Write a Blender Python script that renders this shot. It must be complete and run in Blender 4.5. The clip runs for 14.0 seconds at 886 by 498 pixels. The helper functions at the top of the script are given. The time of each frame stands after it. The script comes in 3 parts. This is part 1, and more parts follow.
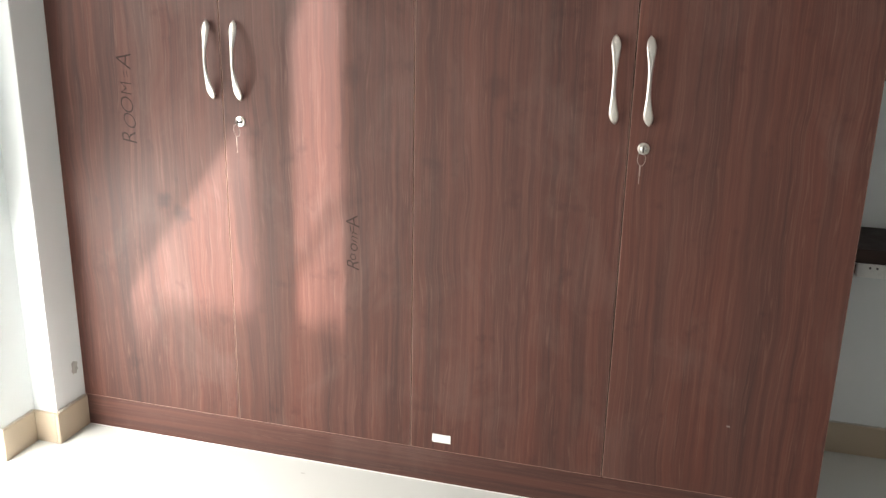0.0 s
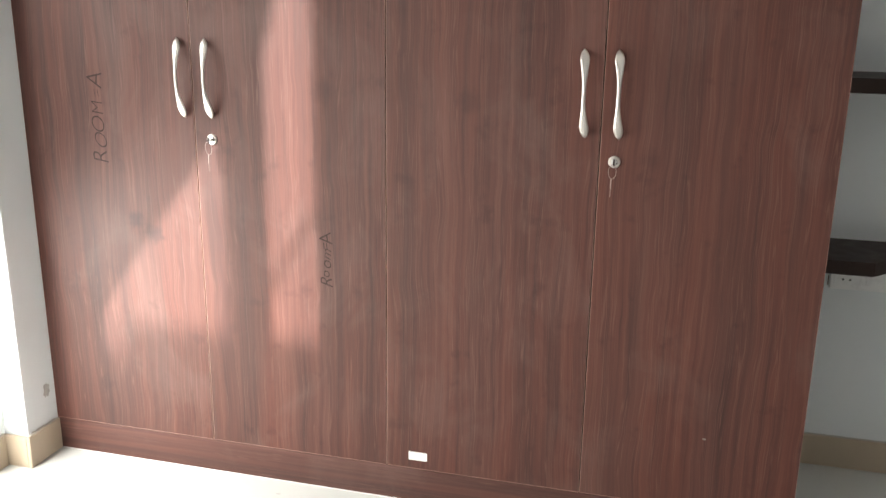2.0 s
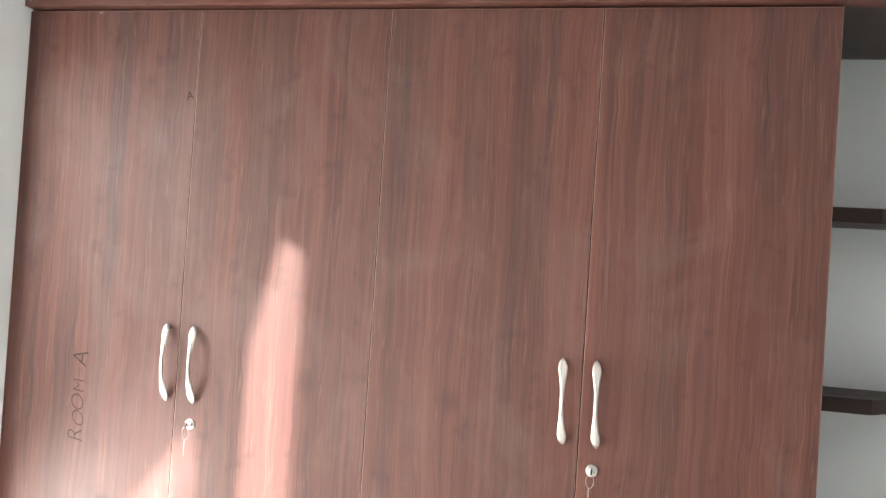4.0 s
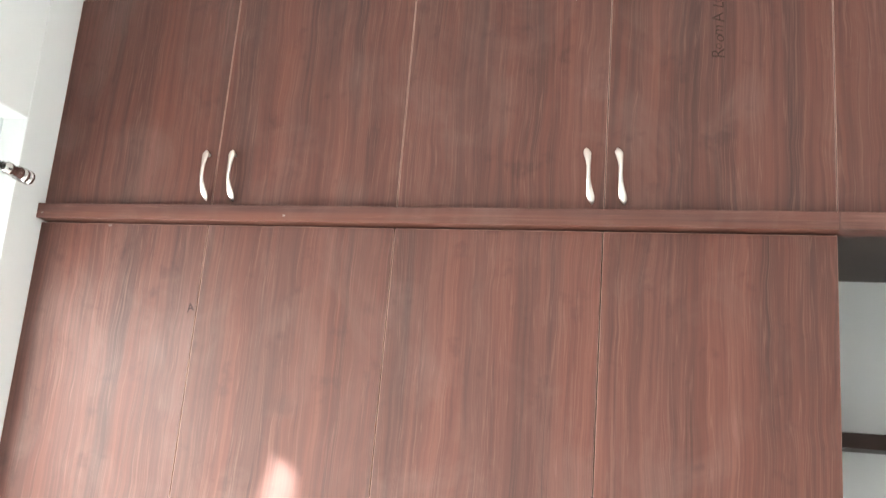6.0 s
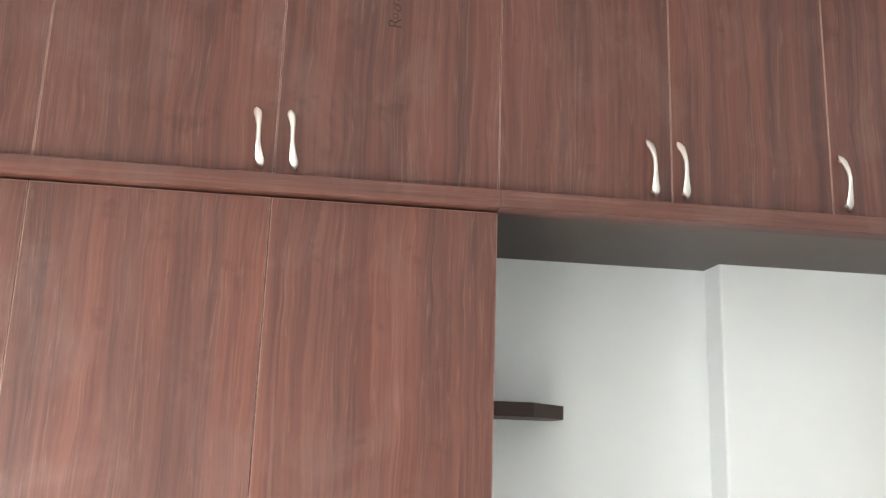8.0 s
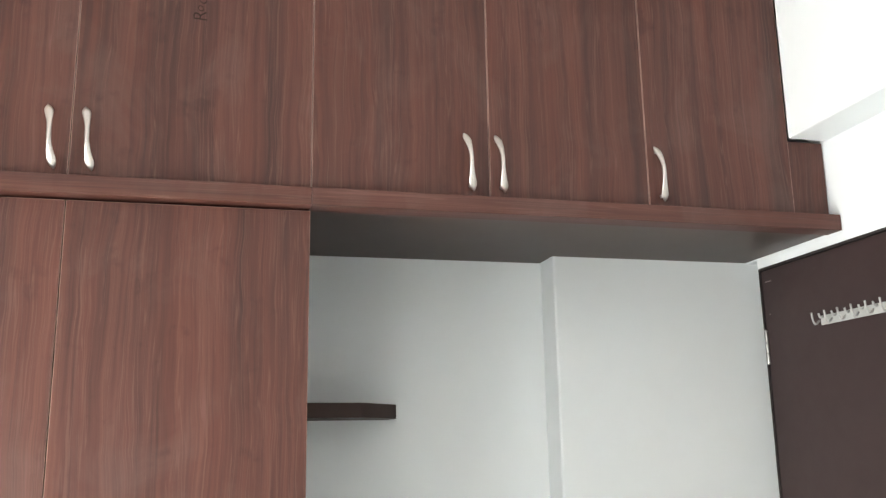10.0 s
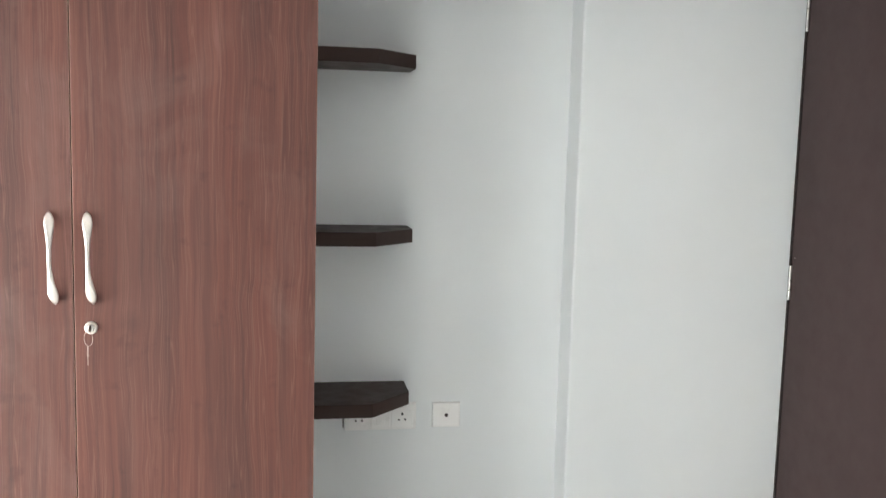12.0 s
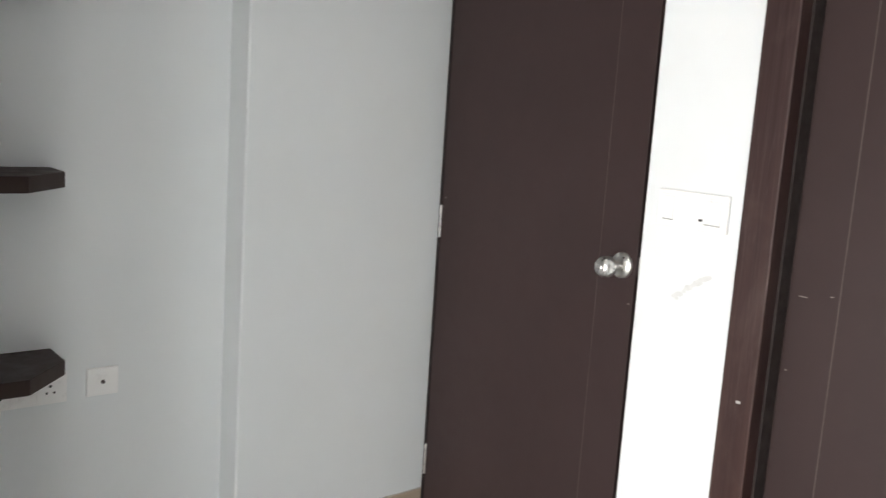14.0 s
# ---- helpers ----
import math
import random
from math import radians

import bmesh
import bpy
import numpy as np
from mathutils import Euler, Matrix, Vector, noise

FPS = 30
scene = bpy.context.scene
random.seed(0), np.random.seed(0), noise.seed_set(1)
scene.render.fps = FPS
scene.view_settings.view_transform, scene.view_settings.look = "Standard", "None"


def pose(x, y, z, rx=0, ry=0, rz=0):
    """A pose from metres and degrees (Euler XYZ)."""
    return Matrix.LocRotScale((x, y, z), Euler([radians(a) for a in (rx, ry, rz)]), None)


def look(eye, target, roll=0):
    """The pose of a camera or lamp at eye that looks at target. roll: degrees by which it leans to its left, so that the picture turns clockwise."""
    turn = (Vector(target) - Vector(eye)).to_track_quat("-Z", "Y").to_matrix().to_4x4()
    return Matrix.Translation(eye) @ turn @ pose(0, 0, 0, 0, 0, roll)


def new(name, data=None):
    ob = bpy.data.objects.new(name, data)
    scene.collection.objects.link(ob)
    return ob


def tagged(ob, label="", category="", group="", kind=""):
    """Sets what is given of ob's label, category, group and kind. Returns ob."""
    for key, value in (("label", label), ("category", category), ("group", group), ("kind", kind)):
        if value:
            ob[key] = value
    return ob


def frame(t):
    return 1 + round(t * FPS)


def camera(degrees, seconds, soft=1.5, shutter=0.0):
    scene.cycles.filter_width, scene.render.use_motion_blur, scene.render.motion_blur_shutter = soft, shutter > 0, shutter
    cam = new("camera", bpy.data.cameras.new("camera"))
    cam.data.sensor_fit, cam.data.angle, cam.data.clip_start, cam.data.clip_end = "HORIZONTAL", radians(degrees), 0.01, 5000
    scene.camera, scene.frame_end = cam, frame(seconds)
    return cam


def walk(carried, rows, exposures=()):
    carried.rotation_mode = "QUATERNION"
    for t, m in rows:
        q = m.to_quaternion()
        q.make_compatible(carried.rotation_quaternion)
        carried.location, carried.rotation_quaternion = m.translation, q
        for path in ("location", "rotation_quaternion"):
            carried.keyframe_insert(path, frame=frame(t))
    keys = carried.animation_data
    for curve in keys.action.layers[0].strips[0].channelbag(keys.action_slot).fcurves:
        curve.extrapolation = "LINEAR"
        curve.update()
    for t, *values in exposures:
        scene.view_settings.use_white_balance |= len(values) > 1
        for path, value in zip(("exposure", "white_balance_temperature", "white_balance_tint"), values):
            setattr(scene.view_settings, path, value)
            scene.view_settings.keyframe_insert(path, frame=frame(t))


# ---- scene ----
cam = camera(52.8, 14.0, soft=1.3, shutter=0.25)
PATH = [
    (0, (1.741, -2.14, 1.378), (1.233, -0.298, 0.788), 1.2),
    (0.5, (1.74, -2.137, 1.37), (1.293, -0.304, 0.709), 0.8),
    (1, (1.757, -2.126, 1.355), (1.32, -0.303, 0.658), 0.5),
    (1.5, (1.761, -2.132, 1.363), (1.297, -0.294, 0.727), 0.7),
    (2, (1.77, -2.132, 1.361), (1.29, -0.268, 0.819), 0.8),
    (2.5, (1.762, -2.138, 1.402), (1.255, -0.241, 1.026), 2.0),
    (2.7, (1.772, -2.14, 1.402), (1.292, -0.22, 1.11), 2.5),
    (4.8, (1.768, -2.153, 1.484), (1.286, -0.221, 1.673), 4.3),
    (5, (1.758, -2.153, 1.48), (1.275, -0.227, 1.718), 4.5),
    (5.5, (1.762, -2.139, 1.489), (1.27, -0.227, 1.808), 4.6),
    (6, (1.757, -2.141, 1.521), (1.268, -0.256, 1.979), 4.7),
    (6.5, (1.766, -2.141, 1.529), (1.306, -0.283, 2.11), 4.7),
    (7, (1.747, -2.092, 1.508), (1.525, -0.204, 2.128), 5.1),
    (7.5, (1.709, -2.057, 1.558), (1.834, -0.134, 2.093), 3.2),
    (8, (1.724, -2.025, 1.535), (1.993, -0.093, 1.976), 1.9),
    (8.2, (1.77, -2.037, 1.53), (2.04, -0.113, 2.007), 3.3),
    (10.3, (1.958, -2.025, 1.554), (2.446, -0.13, 1.965), -1.2),
    (10.5, (1.975, -2.046, 1.552), (2.433, -0.124, 1.857), -1.4),
    (10.7, (1.991, -2.042, 1.525), (2.409, -0.097, 1.731), -1.1),
    (11, (1.993, -2.046, 1.492), (2.38, -0.087, 1.603), -0.2),
    (11.1, (2.011, -2.05, 1.488), (2.374, -0.085, 1.561), -0.2),
    (11.5, (2.031, -2.059, 1.44), (2.384, -0.091, 1.372), 0.8),
    (12, (2.076, -2.072, 1.405), (2.414, -0.113, 1.187), 1.5),
    (12.5, (2.085, -2.078, 1.374), (2.422, -0.136, 1.033), 1.5),
    (13, (2.038, -2.03, 1.366), (2.553, -0.142, 0.952), 2.3),
    (13.5, (1.920, -1.924, 1.36), (2.852, -0.188, 1.022), 3.2),
    (14, (1.747, -1.817, 1.392), (3.015, -0.302, 1.083), 3.8),
]
SUN_POWER, BALCONY_POWER, BALCONY_TOP_POWER, WINDOW_POWER, SHEEN_LAMP_POWER, FLOOR_ROUGH = 3.2, 11.0, 5.5, 9.0, 8.0, 0.14
EXPOSURES = [(0, 2.02, 6700, 10), (1.5, 2.05, 6680, 10), (2.7, 2.35, 6600, 11), (4.8, 3.3, 6550, 10), (6.2, 3.6, 6600, 10), (7, 3.4, 6650, 10), (8.2, 3.52, 6600, 10), (9.3, 3.32, 6550, 10),
             (10.4, 3.12, 6550, 10), (11, 3.2, 6450, 10), (12, 3.02, 6450, 11), (13, 2.92, 6450, 13), (13.5, 2.6, 6480, 13), (14, 2.52, 6480, 13)]
walk(cam, [(t, look(eye, target, roll)) for t, eye, target, roll in PATH], EXPOSURES)

REAR_WALL = -6.0                                    # wall behind the camera
# ---- world, sun, window light ----
# The low sun comes in over the balcony, heading towards the cabinets.
SUN_ELEV, SUN_X, SUN_Y = radians(23), 0.7071, 0.7071
world = bpy.data.worlds.new("world")
scene.world = world
world.use_nodes = True
wn = world.node_tree
sky = wn.nodes.new("ShaderNodeTexSky")
sky.sky_type, sky.sun_disc = "NISHITA", False
sky.sun_elevation, sky.sun_rotation = SUN_ELEV, math.atan2(-SUN_X, -SUN_Y)
wn.links.new(sky.outputs[0], wn.nodes["Background"].inputs[0])
wn.nodes["Background"].inputs[1].default_value = 0.12
sun = new("sun", bpy.data.lights.new("sun", "SUN"))
sun.data.energy, sun.data.angle, sun.data.color = SUN_POWER, radians(1.3), (1.0, 0.98, 0.955)
sun.matrix_world = look((0, 0, 0), (SUN_X * math.cos(SUN_ELEV), SUN_Y * math.cos(SUN_ELEV), -math.sin(SUN_ELEV)))


def window_light(name, eye, target, sx, sz, power, colour):
    lamp = new(name, bpy.data.lights.new(name, "AREA"))
    lamp.data.shape, lamp.data.size, lamp.data.size_y = "RECTANGLE", sx, sz
    lamp.data.energy, lamp.data.color = power, colour
    lamp.matrix_world = look(eye, target)
    return lamp


# doorway light in two lamps; the low one stronger, for sheen on the doors
window_light("balcony_sky_light", (-0.25, -0.69, 0.44), (0.75, -0.69, -0.20), 0.76, 0.76, BALCONY_POWER, (0.975, 0.975, 0.935))
window_light("balcony_upper_light", (-0.25, -0.69, 1.40), (0.75, -0.69, 1.08), 0.76, 1.10, BALCONY_TOP_POWER, (0.975, 0.975, 0.935))
# lamp in an added, unseen window, tilted down to brighten the floor
window_light("added_window_lamp", (-0.36, -1.955, 0.95), (0.64, -1.955, 0.35), 0.72, 1.45, WINDOW_POWER, (0.975, 0.97, 0.925))
# lamp in an added, unseen window, giving sheen to the middle doors
window_light("added_sheen_lamp", (-0.40, -3.90, 0.98), (0.60, -3.90, 0.38), 1.36, 1.5, SHEEN_LAMP_POWER, (0.975, 0.97, 0.925))


# ---- materials ----
def material(name):
    m = bpy.data.materials.new(name)
    m.use_nodes = True
    t = m.node_tree
    return m, t, t.nodes["Principled BSDF"]


def ramp(t, fac, stops):
    r = t.nodes.new("ShaderNodeValToRGB")
    e = r.color_ramp.elements
    e.remove(e[1])
    e[0].position, e[0].color = stops[0][0], (*stops[0][1], 1)
    for p, c in stops[1:]:
        e.new(p).color = (*c, 1)
    t.links.new(fac, r.inputs[0])
    return r.outputs[0]


def noise_node(t, vec, scale, detail=2.0, rough=0.5, distort=0.0):
    n = t.nodes.new("ShaderNodeTexNoise")
    n.inputs["Scale"].default_value, n.inputs["Detail"].default_value = scale, detail
    n.inputs["Roughness"].default_value, n.inputs["Distortion"].default_value = rough, distort
    t.links.new(vec, n.inputs["Vector"])
    return n.outputs["Fac"]


def vmath(t, op, a, b):
    n = t.nodes.new("ShaderNodeVectorMath")
    n.operation = op
    for k, v in enumerate((a, b)):
        if isinstance(v, tuple):
            n.inputs[k].default_value = v
        else:
            t.links.new(v, n.inputs[k])
    return n.outputs[0]


def fmath(t, op, a, b):
    n = t.nodes.new("ShaderNodeMath")
    n.operation = op
    for k, v in enumerate((a, b)):
        if isinstance(v, (int, float)):
            n.inputs[k].default_value = v
        else:
            t.links.new(v, n.inputs[k])
    return n.outputs[0]


def bump(t, bsdf, height, strength, distance):
    b = t.nodes.new("ShaderNodeBump")
    b.inputs["Strength"].default_value, b.inputs["Distance"].default_value = strength, distance
    t.links.new(height, b.inputs["Height"])
    t.links.new(b.outputs[0], bsdf.inputs["Normal"])


def laminate(name, along, stops, rough=0.56, spec=0.5, stains=(), wander=0.048):
    """Printed wood laminate with a stretched grain along 'z' or 'x'."""
    m, t, bsdf = material(name)
    co = t.nodes.new("ShaderNodeTexCoord").outputs["Object"]
    rnd = t.nodes.new("ShaderNodeObjectInfo").outputs["Random"]
    comb = t.nodes.new("ShaderNodeCombineXYZ")
    for k, f in enumerate((37.0, 11.0, 23.0)):
        t.links.new(fmath(t, "MULTIPLY", rnd, f), comb.inputs[k])
    co = vmath(t, "ADD", co, comb.outputs[0])
    # slow sideways wander of the grain lines
    stretch = (1.0, 1.0, 0.022) if along == "z" else (0.016, 1.0, 1.0)
    wob = t.nodes.new("ShaderNodeTexNoise")
    wob.inputs["Scale"].default_value, wob.inputs["Detail"].default_value = 4.0, 3.0
    t.links.new(vmath(t, "MULTIPLY", co, (1.4, 1.0, 0.45) if along == "z" else (0.45, 1.0, 1.4)), wob.inputs["Vector"])
    off = vmath(t, "SUBTRACT", wob.outputs["Color"], (0.5, 0.5, 0.5))
    co = vmath(t, "ADD", co, vmath(t, "MULTIPLY", off, (wander, 0.0, 0.0) if along == "z" else (0.0, wander, wander)))
    rip = noise_node(t, vmath(t, "MULTIPLY", co, (5.0, 1.0, 8.0) if along == "z" else (8.0, 1.0, 5.0)), 1.0, 2.0, 0.5)
    ripple = t.nodes.new("ShaderNodeCombineXYZ")
    t.links.new(fmath(t, "MULTIPLY", fmath(t, "SUBTRACT", rip, 0.5), wander * 0.28), ripple.inputs[0 if along == "z" else 2])
    co = vmath(t, "ADD", co, ripple.outputs[0])
    s = vmath(t, "MULTIPLY", co, stretch)
    broad = noise_node(t, s, 16.0, 3.0, 0.6)
    streak = noise_node(t, s, 92.0, 3.0, 0.6)
    fine = noise_node(t, s, 300.0, 2.0, 0.6)
    lines = noise_node(t, vmath(t, "ADD", s, (3.1, 0.0, 7.7)), 130.0, 1.0, 0.4)
    mix = fmath(t, "ADD", fmath(t, "MULTIPLY", broad, 0.51), fmath(t, "ADD", fmath(t, "MULTIPLY", streak, 0.36), fmath(t, "MULTIPLY", fine, 0.13)))
    tone = ramp(t, mix, stops)
    # slow drift between a redder and a greyer tone
    drift = noise_node(t, vmath(t, "MULTIPLY", co, (13.0, 1.0, 0.7) if along == "z" else (0.7, 1.0, 13.0)), 1.0, 2.0, 0.5)
    hue = t.nodes.new("ShaderNodeMix")
    hue.data_type, hue.blend_type = "RGBA", "MULTIPLY"
    hue.inputs["Factor"].default_value = 1.0
    t.links.new(tone, hue.inputs[6])
    t.links.new(ramp(t, drift, [(0.30, (1.13, 0.97, 0.88)), (0.5, (1.0, 0.97, 0.96)), (0.68, (0.85, 0.90, 0.95))]), hue.inputs[7])
    # sparse dark pore lines
    pore = t.nodes.new("ShaderNodeMix")
    pore.data_type, pore.blend_type = "RGBA", "MULTIPLY"
    t.links.new(ramp(t, lines, [(0.58, (0, 0, 0)), (0.69, (0.30,) * 3)]), pore.inputs["Factor"])
    t.links.new(hue.outputs[2], pore.inputs[6])
    pore.inputs[7].default_value = (0.45, 0.40, 0.38, 1)
    # thin pale figure lines
    pale = t.nodes.new("ShaderNodeMix")
    pale.data_type = "RGBA"
    s2 = vmath(t, "MULTIPLY", co, (1.0, 1.0, 0.014) if along == "z" else (0.014, 1.0, 1.0))
    hair = noise_node(t, vmath(t, "ADD", s2, (9.3, 0.0, 2.2)), 46.0, 2.0, 0.5)
    t.links.new(ramp(t, hair, [(0.440, (0, 0, 0)), (0.449, (0.34,) * 3), (0.458, (0, 0, 0)), (0.492, (0, 0, 0)), (0.502, (0.42,) * 3), (0.512, (0, 0, 0)), (0.552, (0, 0, 0)), (0.560, (0.28,) * 3), (0.568, (0, 0, 0))]), pale.inputs["Factor"])
    t.links.new(pore.outputs[2], pale.inputs[6])
    pale.inputs[7].default_value = (1.45 * stops[-1][1][0], 1.9 * stops[-1][1][1], 2.1 * stops[-1][1][2], 1)
    col = pale.outputs[2]
    # thin film of dust and wiped patches
    dust = t.nodes.new("ShaderNodeMix")
    dust.data_type = "RGBA"
    film = noise_node(t, vmath(t, "MULTIPLY", co, (1.0, 1.0, 0.6)), 5.0, 5.0, 0.62, 0.6)
    t.links.new(ramp(t, film, [(0.50, (0, 0, 0)), (0.72, (0.13,) * 3)]), dust.inputs["Factor"])
    t.links.new(col, dust.inputs[6])
    dust.inputs[7].default_value = (0.23, 0.175, 0.16, 1)
    col = dust.outputs[2]
    if stains:
        # sparse greasy finger smudges
        grease = t.nodes.new("ShaderNodeMix")
        grease.data_type, grease.blend_type = "RGBA", "MULTIPLY"
        spots = noise_node(t, vmath(t, "ADD", co, (4.1, 0.0, 1.7)), 13.0, 4.0, 0.62)
        t.links.new(ramp(t, spots, [(0.60, (0, 0, 0)), (0.70, (0.55,) * 3)]), grease.inputs["Factor"])
        t.links.new(col, grease.inputs[6])
        grease.inputs[7].default_value = (0.62, 0.50, 0.45, 1)
        col = grease.outputs[2]
    if stains:
        raw = t.nodes.new("ShaderNodeTexCoord").outputs["Object"]
        edge = fmath(t, "MULTIPLY", noise_node(t, raw, 45.0, 4.0, 0.65), 0.05)
        for x, z, r, dark in stains:
            d = t.nodes.new("ShaderNodeVectorMath")
            d.operation = "DISTANCE"
            t.links.new(raw, d.inputs[0])
            d.inputs[1].default_value = (x, 0.0, z)
            k = ramp(t, fmath(t, "ADD", d.outputs["Value"], edge), [(r + 0.008, (dark,) * 3), (r + 0.034, (0, 0, 0))])
            mx = t.nodes.new("ShaderNodeMix")
            mx.data_type, mx.blend_type = "RGBA", "MULTIPLY"
            t.links.new(k, mx.inputs["Factor"])
            t.links.new(col, mx.inputs[6])
            mx.inputs[7].default_value = (0.46, 0.34, 0.29, 1)
            col = mx.outputs[2]
    t.links.new(col, bsdf.inputs["Base Color"])
    smear = noise_node(t, co, 6.0, 3.0, 0.6)
    t.links.new(ramp(t, smear, [(0.2, (rough - 0.012,) * 3), (0.8, (rough + 0.02,) * 3)]), bsdf.inputs["Roughness"])
    bsdf.inputs["Specular IOR Level"].default_value = spec
    bump(t, bsdf, fine, 0.12, 0.0006)
    return m


WALNUT = [(0.37, (0.048, 0.0146, 0.0098)), (0.44, (0.062, 0.0190, 0.0128)), (0.51, (0.079, 0.0247, 0.0166)), (0.58, (0.096, 0.0316, 0.0218)), (0.66, (0.118, 0.0425, 0.0305))]
SMEARS = [(0.333, 0.752, 0.022, 0.9), (0.388, 0.716, 0.026, 0.9), (0.396, 1.90, 0.012, 0.9), (0.90, 1.13, 0.03, 0.45), (0.99, 0.60, 0.016, 0.4),
          (1.28, 1.12, 0.03, 0.4), (1.72, 1.0, 0.025, 0.35), (0.82, 1.62, 0.03, 0.35), (0.62, 0.46, 0.012, 0.4), (1.02, 1.88, 0.02, 0.35)]
M_WOOD = laminate("walnut_laminate_upright", "z", WALNUT, stains=SMEARS)
M_WOOD_X = laminate("walnut_laminate_lengthwise", "x", WALNUT, wander=0.006)


def plain(name, colour, rough, metal=0.0, spread=0.06, scale=9.0, relief=0.0, relief_scale=60.0, spec=0.5, uneven=0.15):
    m, t, bsdf = material(name)
    co = t.nodes.new("ShaderNodeTexCoord").outputs["Object"]
    n = noise_node(t, co, scale, 4.0, 0.6)
    lo, hi = [tuple(min(1.0, c * (1 + s)) for c in colour) for s in (-spread, spread)]
    t.links.new(ramp(t, n, [(0.3, lo), (0.7, hi)]), bsdf.inputs["Base Color"])
    r = noise_node(t, co, scale * 3.1, 3.0, 0.6)
    t.links.new(ramp(t, r, [(0.3, (rough * (1 - uneven),) * 3), (0.7, (min(1, rough * (1 + uneven)),) * 3)]), bsdf.inputs["Roughness"])
    bsdf.inputs["Metallic"].default_value = metal
    bsdf.inputs["Specular IOR Level"].default_value = spec
    if relief:
        bump(t, bsdf, noise_node(t, co, relief_scale, 4.0, 0.6), 0.3, relief)
    return m


M_WENGE_GLOSS = plain("wenge_laminate_gloss", (0.042, 0.025, 0.0185), 0.36, spread=0.04, scale=3.0, spec=0.16, uneven=0.02)
M_WENGE = plain("wenge_laminate", (0.032, 0.0170, 0.0135), 0.45, spread=0.06, scale=8.0, spec=0.2)
M_WALL = plain("white_wall_paint", (0.76, 0.79, 0.80), 0.6, spread=0.015, scale=3.0, relief=0.0012, relief_scale=45.0)
# unseen rear wall, coloured dark to cut sheen and bounce on the doors
M_REAR_DIM = plain("dim_taupe_rear_wall", (0.24, 0.215, 0.20), 0.7, spread=0.03, scale=3.0, relief=0.001)
M_CEIL = plain("white_ceiling_paint", (0.82, 0.81, 0.80), 0.8, spread=0.01, relief=0.001)
M_FLOOR = plain("polished_floor_tile", (0.66, 0.67, 0.645), FLOOR_ROUGH, spread=0.02, scale=1.3, spec=0.8)
M_SKIRT = plain("beige_skirting_tile", (0.46, 0.375, 0.28), 0.42, spread=0.025, scale=5.0)
M_JOINT = plain("pale_tile_joint", (0.52, 0.52, 0.49), 0.5)
M_GROUT = plain("grey_joint", (0.46, 0.44, 0.40), 0.9)
M_EDGE = plain("edge_banding", (0.30, 0.175, 0.14), 0.4, spread=0.15, scale=30.0)
M_GAP = plain("carcass_board_dark", (0.035, 0.018, 0.014), 0.6)
M_NICKEL = plain("satin_nickel", (0.66, 0.62, 0.58), 0.34, 1.0, 0.03, 40.0)
M_GUNMETAL = plain("dark_polished_chrome", (0.40, 0.39, 0.38), 0.16, 1.0, 0.05)
M_CHROME = plain("chrome", (0.78, 0.77, 0.75), 0.12, 1.0, 0.02)
M_STEEL = plain("brushed_steel", (0.62, 0.61, 0.59), 0.3, 1.0, 0.05, 30.0)
M_DOOR = plain("dark_brown_door_paint", (0.037, 0.0235, 0.0230), 0.45, spread=0.06, scale=5.0, relief=0.0004, relief_scale=120.0, spec=0.2)
M_FRAME = laminate("brown_door_frame", "z", [(0.36, (0.034, 0.0180, 0.0165)), (0.5, (0.045, 0.0245, 0.0225)), (0.64, (0.057, 0.0320, 0.0290))], 0.42, 0.22, wander=0.01)
M_DULL = plain("dull_key_metal", (0.06, 0.045, 0.04), 0.5, 0.5)
# dark colour standing in for the shade in gaps and rebates round the doors
M_GAP_SHADE = plain("painted_gap_shade", (0.020, 0.013, 0.012), 0.8)
M_KEY = plain("worn_key_metal", (0.36, 0.29, 0.26), 0.42, 0.8)
M_SLOT = plain("grey_rocker_shadow_gap", (0.30, 0.30, 0.30), 0.7)
M_GROOVE = plain("pale_joint_line", (0.064, 0.044, 0.042), 0.6)
M_PLASTIC = plain("white_switch_plastic", (0.88, 0.88, 0.87), 0.3, spread=0.01)
M_HOLE = plain("dark_socket_hole", (0.02, 0.02, 0.022), 0.6)
M_PAPER = plain("white_sticker_paper", (0.85, 0.84, 0.82), 0.6, spread=0.02)
M_INK = plain("pencil_ink", (0.034, 0.019, 0.016), 0.8, spec=0.2)
M_SMUDGE = plain("grey_scuff", (0.42, 0.41, 0.39), 0.8, spread=0.2, scale=60.0)
M_NICK = plain("pale_paint_nick", (0.20, 0.175, 0.165), 0.7, spread=0.2, scale=60.0)
M_RUB = plain("faint_rubbed_mark", (0.66, 0.675, 0.67), 0.7, spread=0.08, scale=90.0)
M_STAIN = plain("greasy_hand_mark", (0.085, 0.04, 0.032), 0.5, spread=0.2, scale=40.0)
M_SLAB = plain("unseen_outdoor_grey", (0.5, 0.48, 0.45), 0.9, spread=0.1, scale=3.0, relief=0.002)
M_ALUHOOK = plain("grey_white_hook_paint", (0.37, 0.37, 0.36), 0.4, spread=0.03)
M_ALU = plain("white_aluminium_frame", (0.75, 0.75, 0.74), 0.35, spread=0.02)


# ---- mesh helpers ----
def mesh_of(bm, name, *mats):
    me = bpy.data.meshes.new(name)
    bm.normal_update()
    bm.to_mesh(me)
    bm.free()
    for mt in mats:
        me.materials.append(mt)
    return me


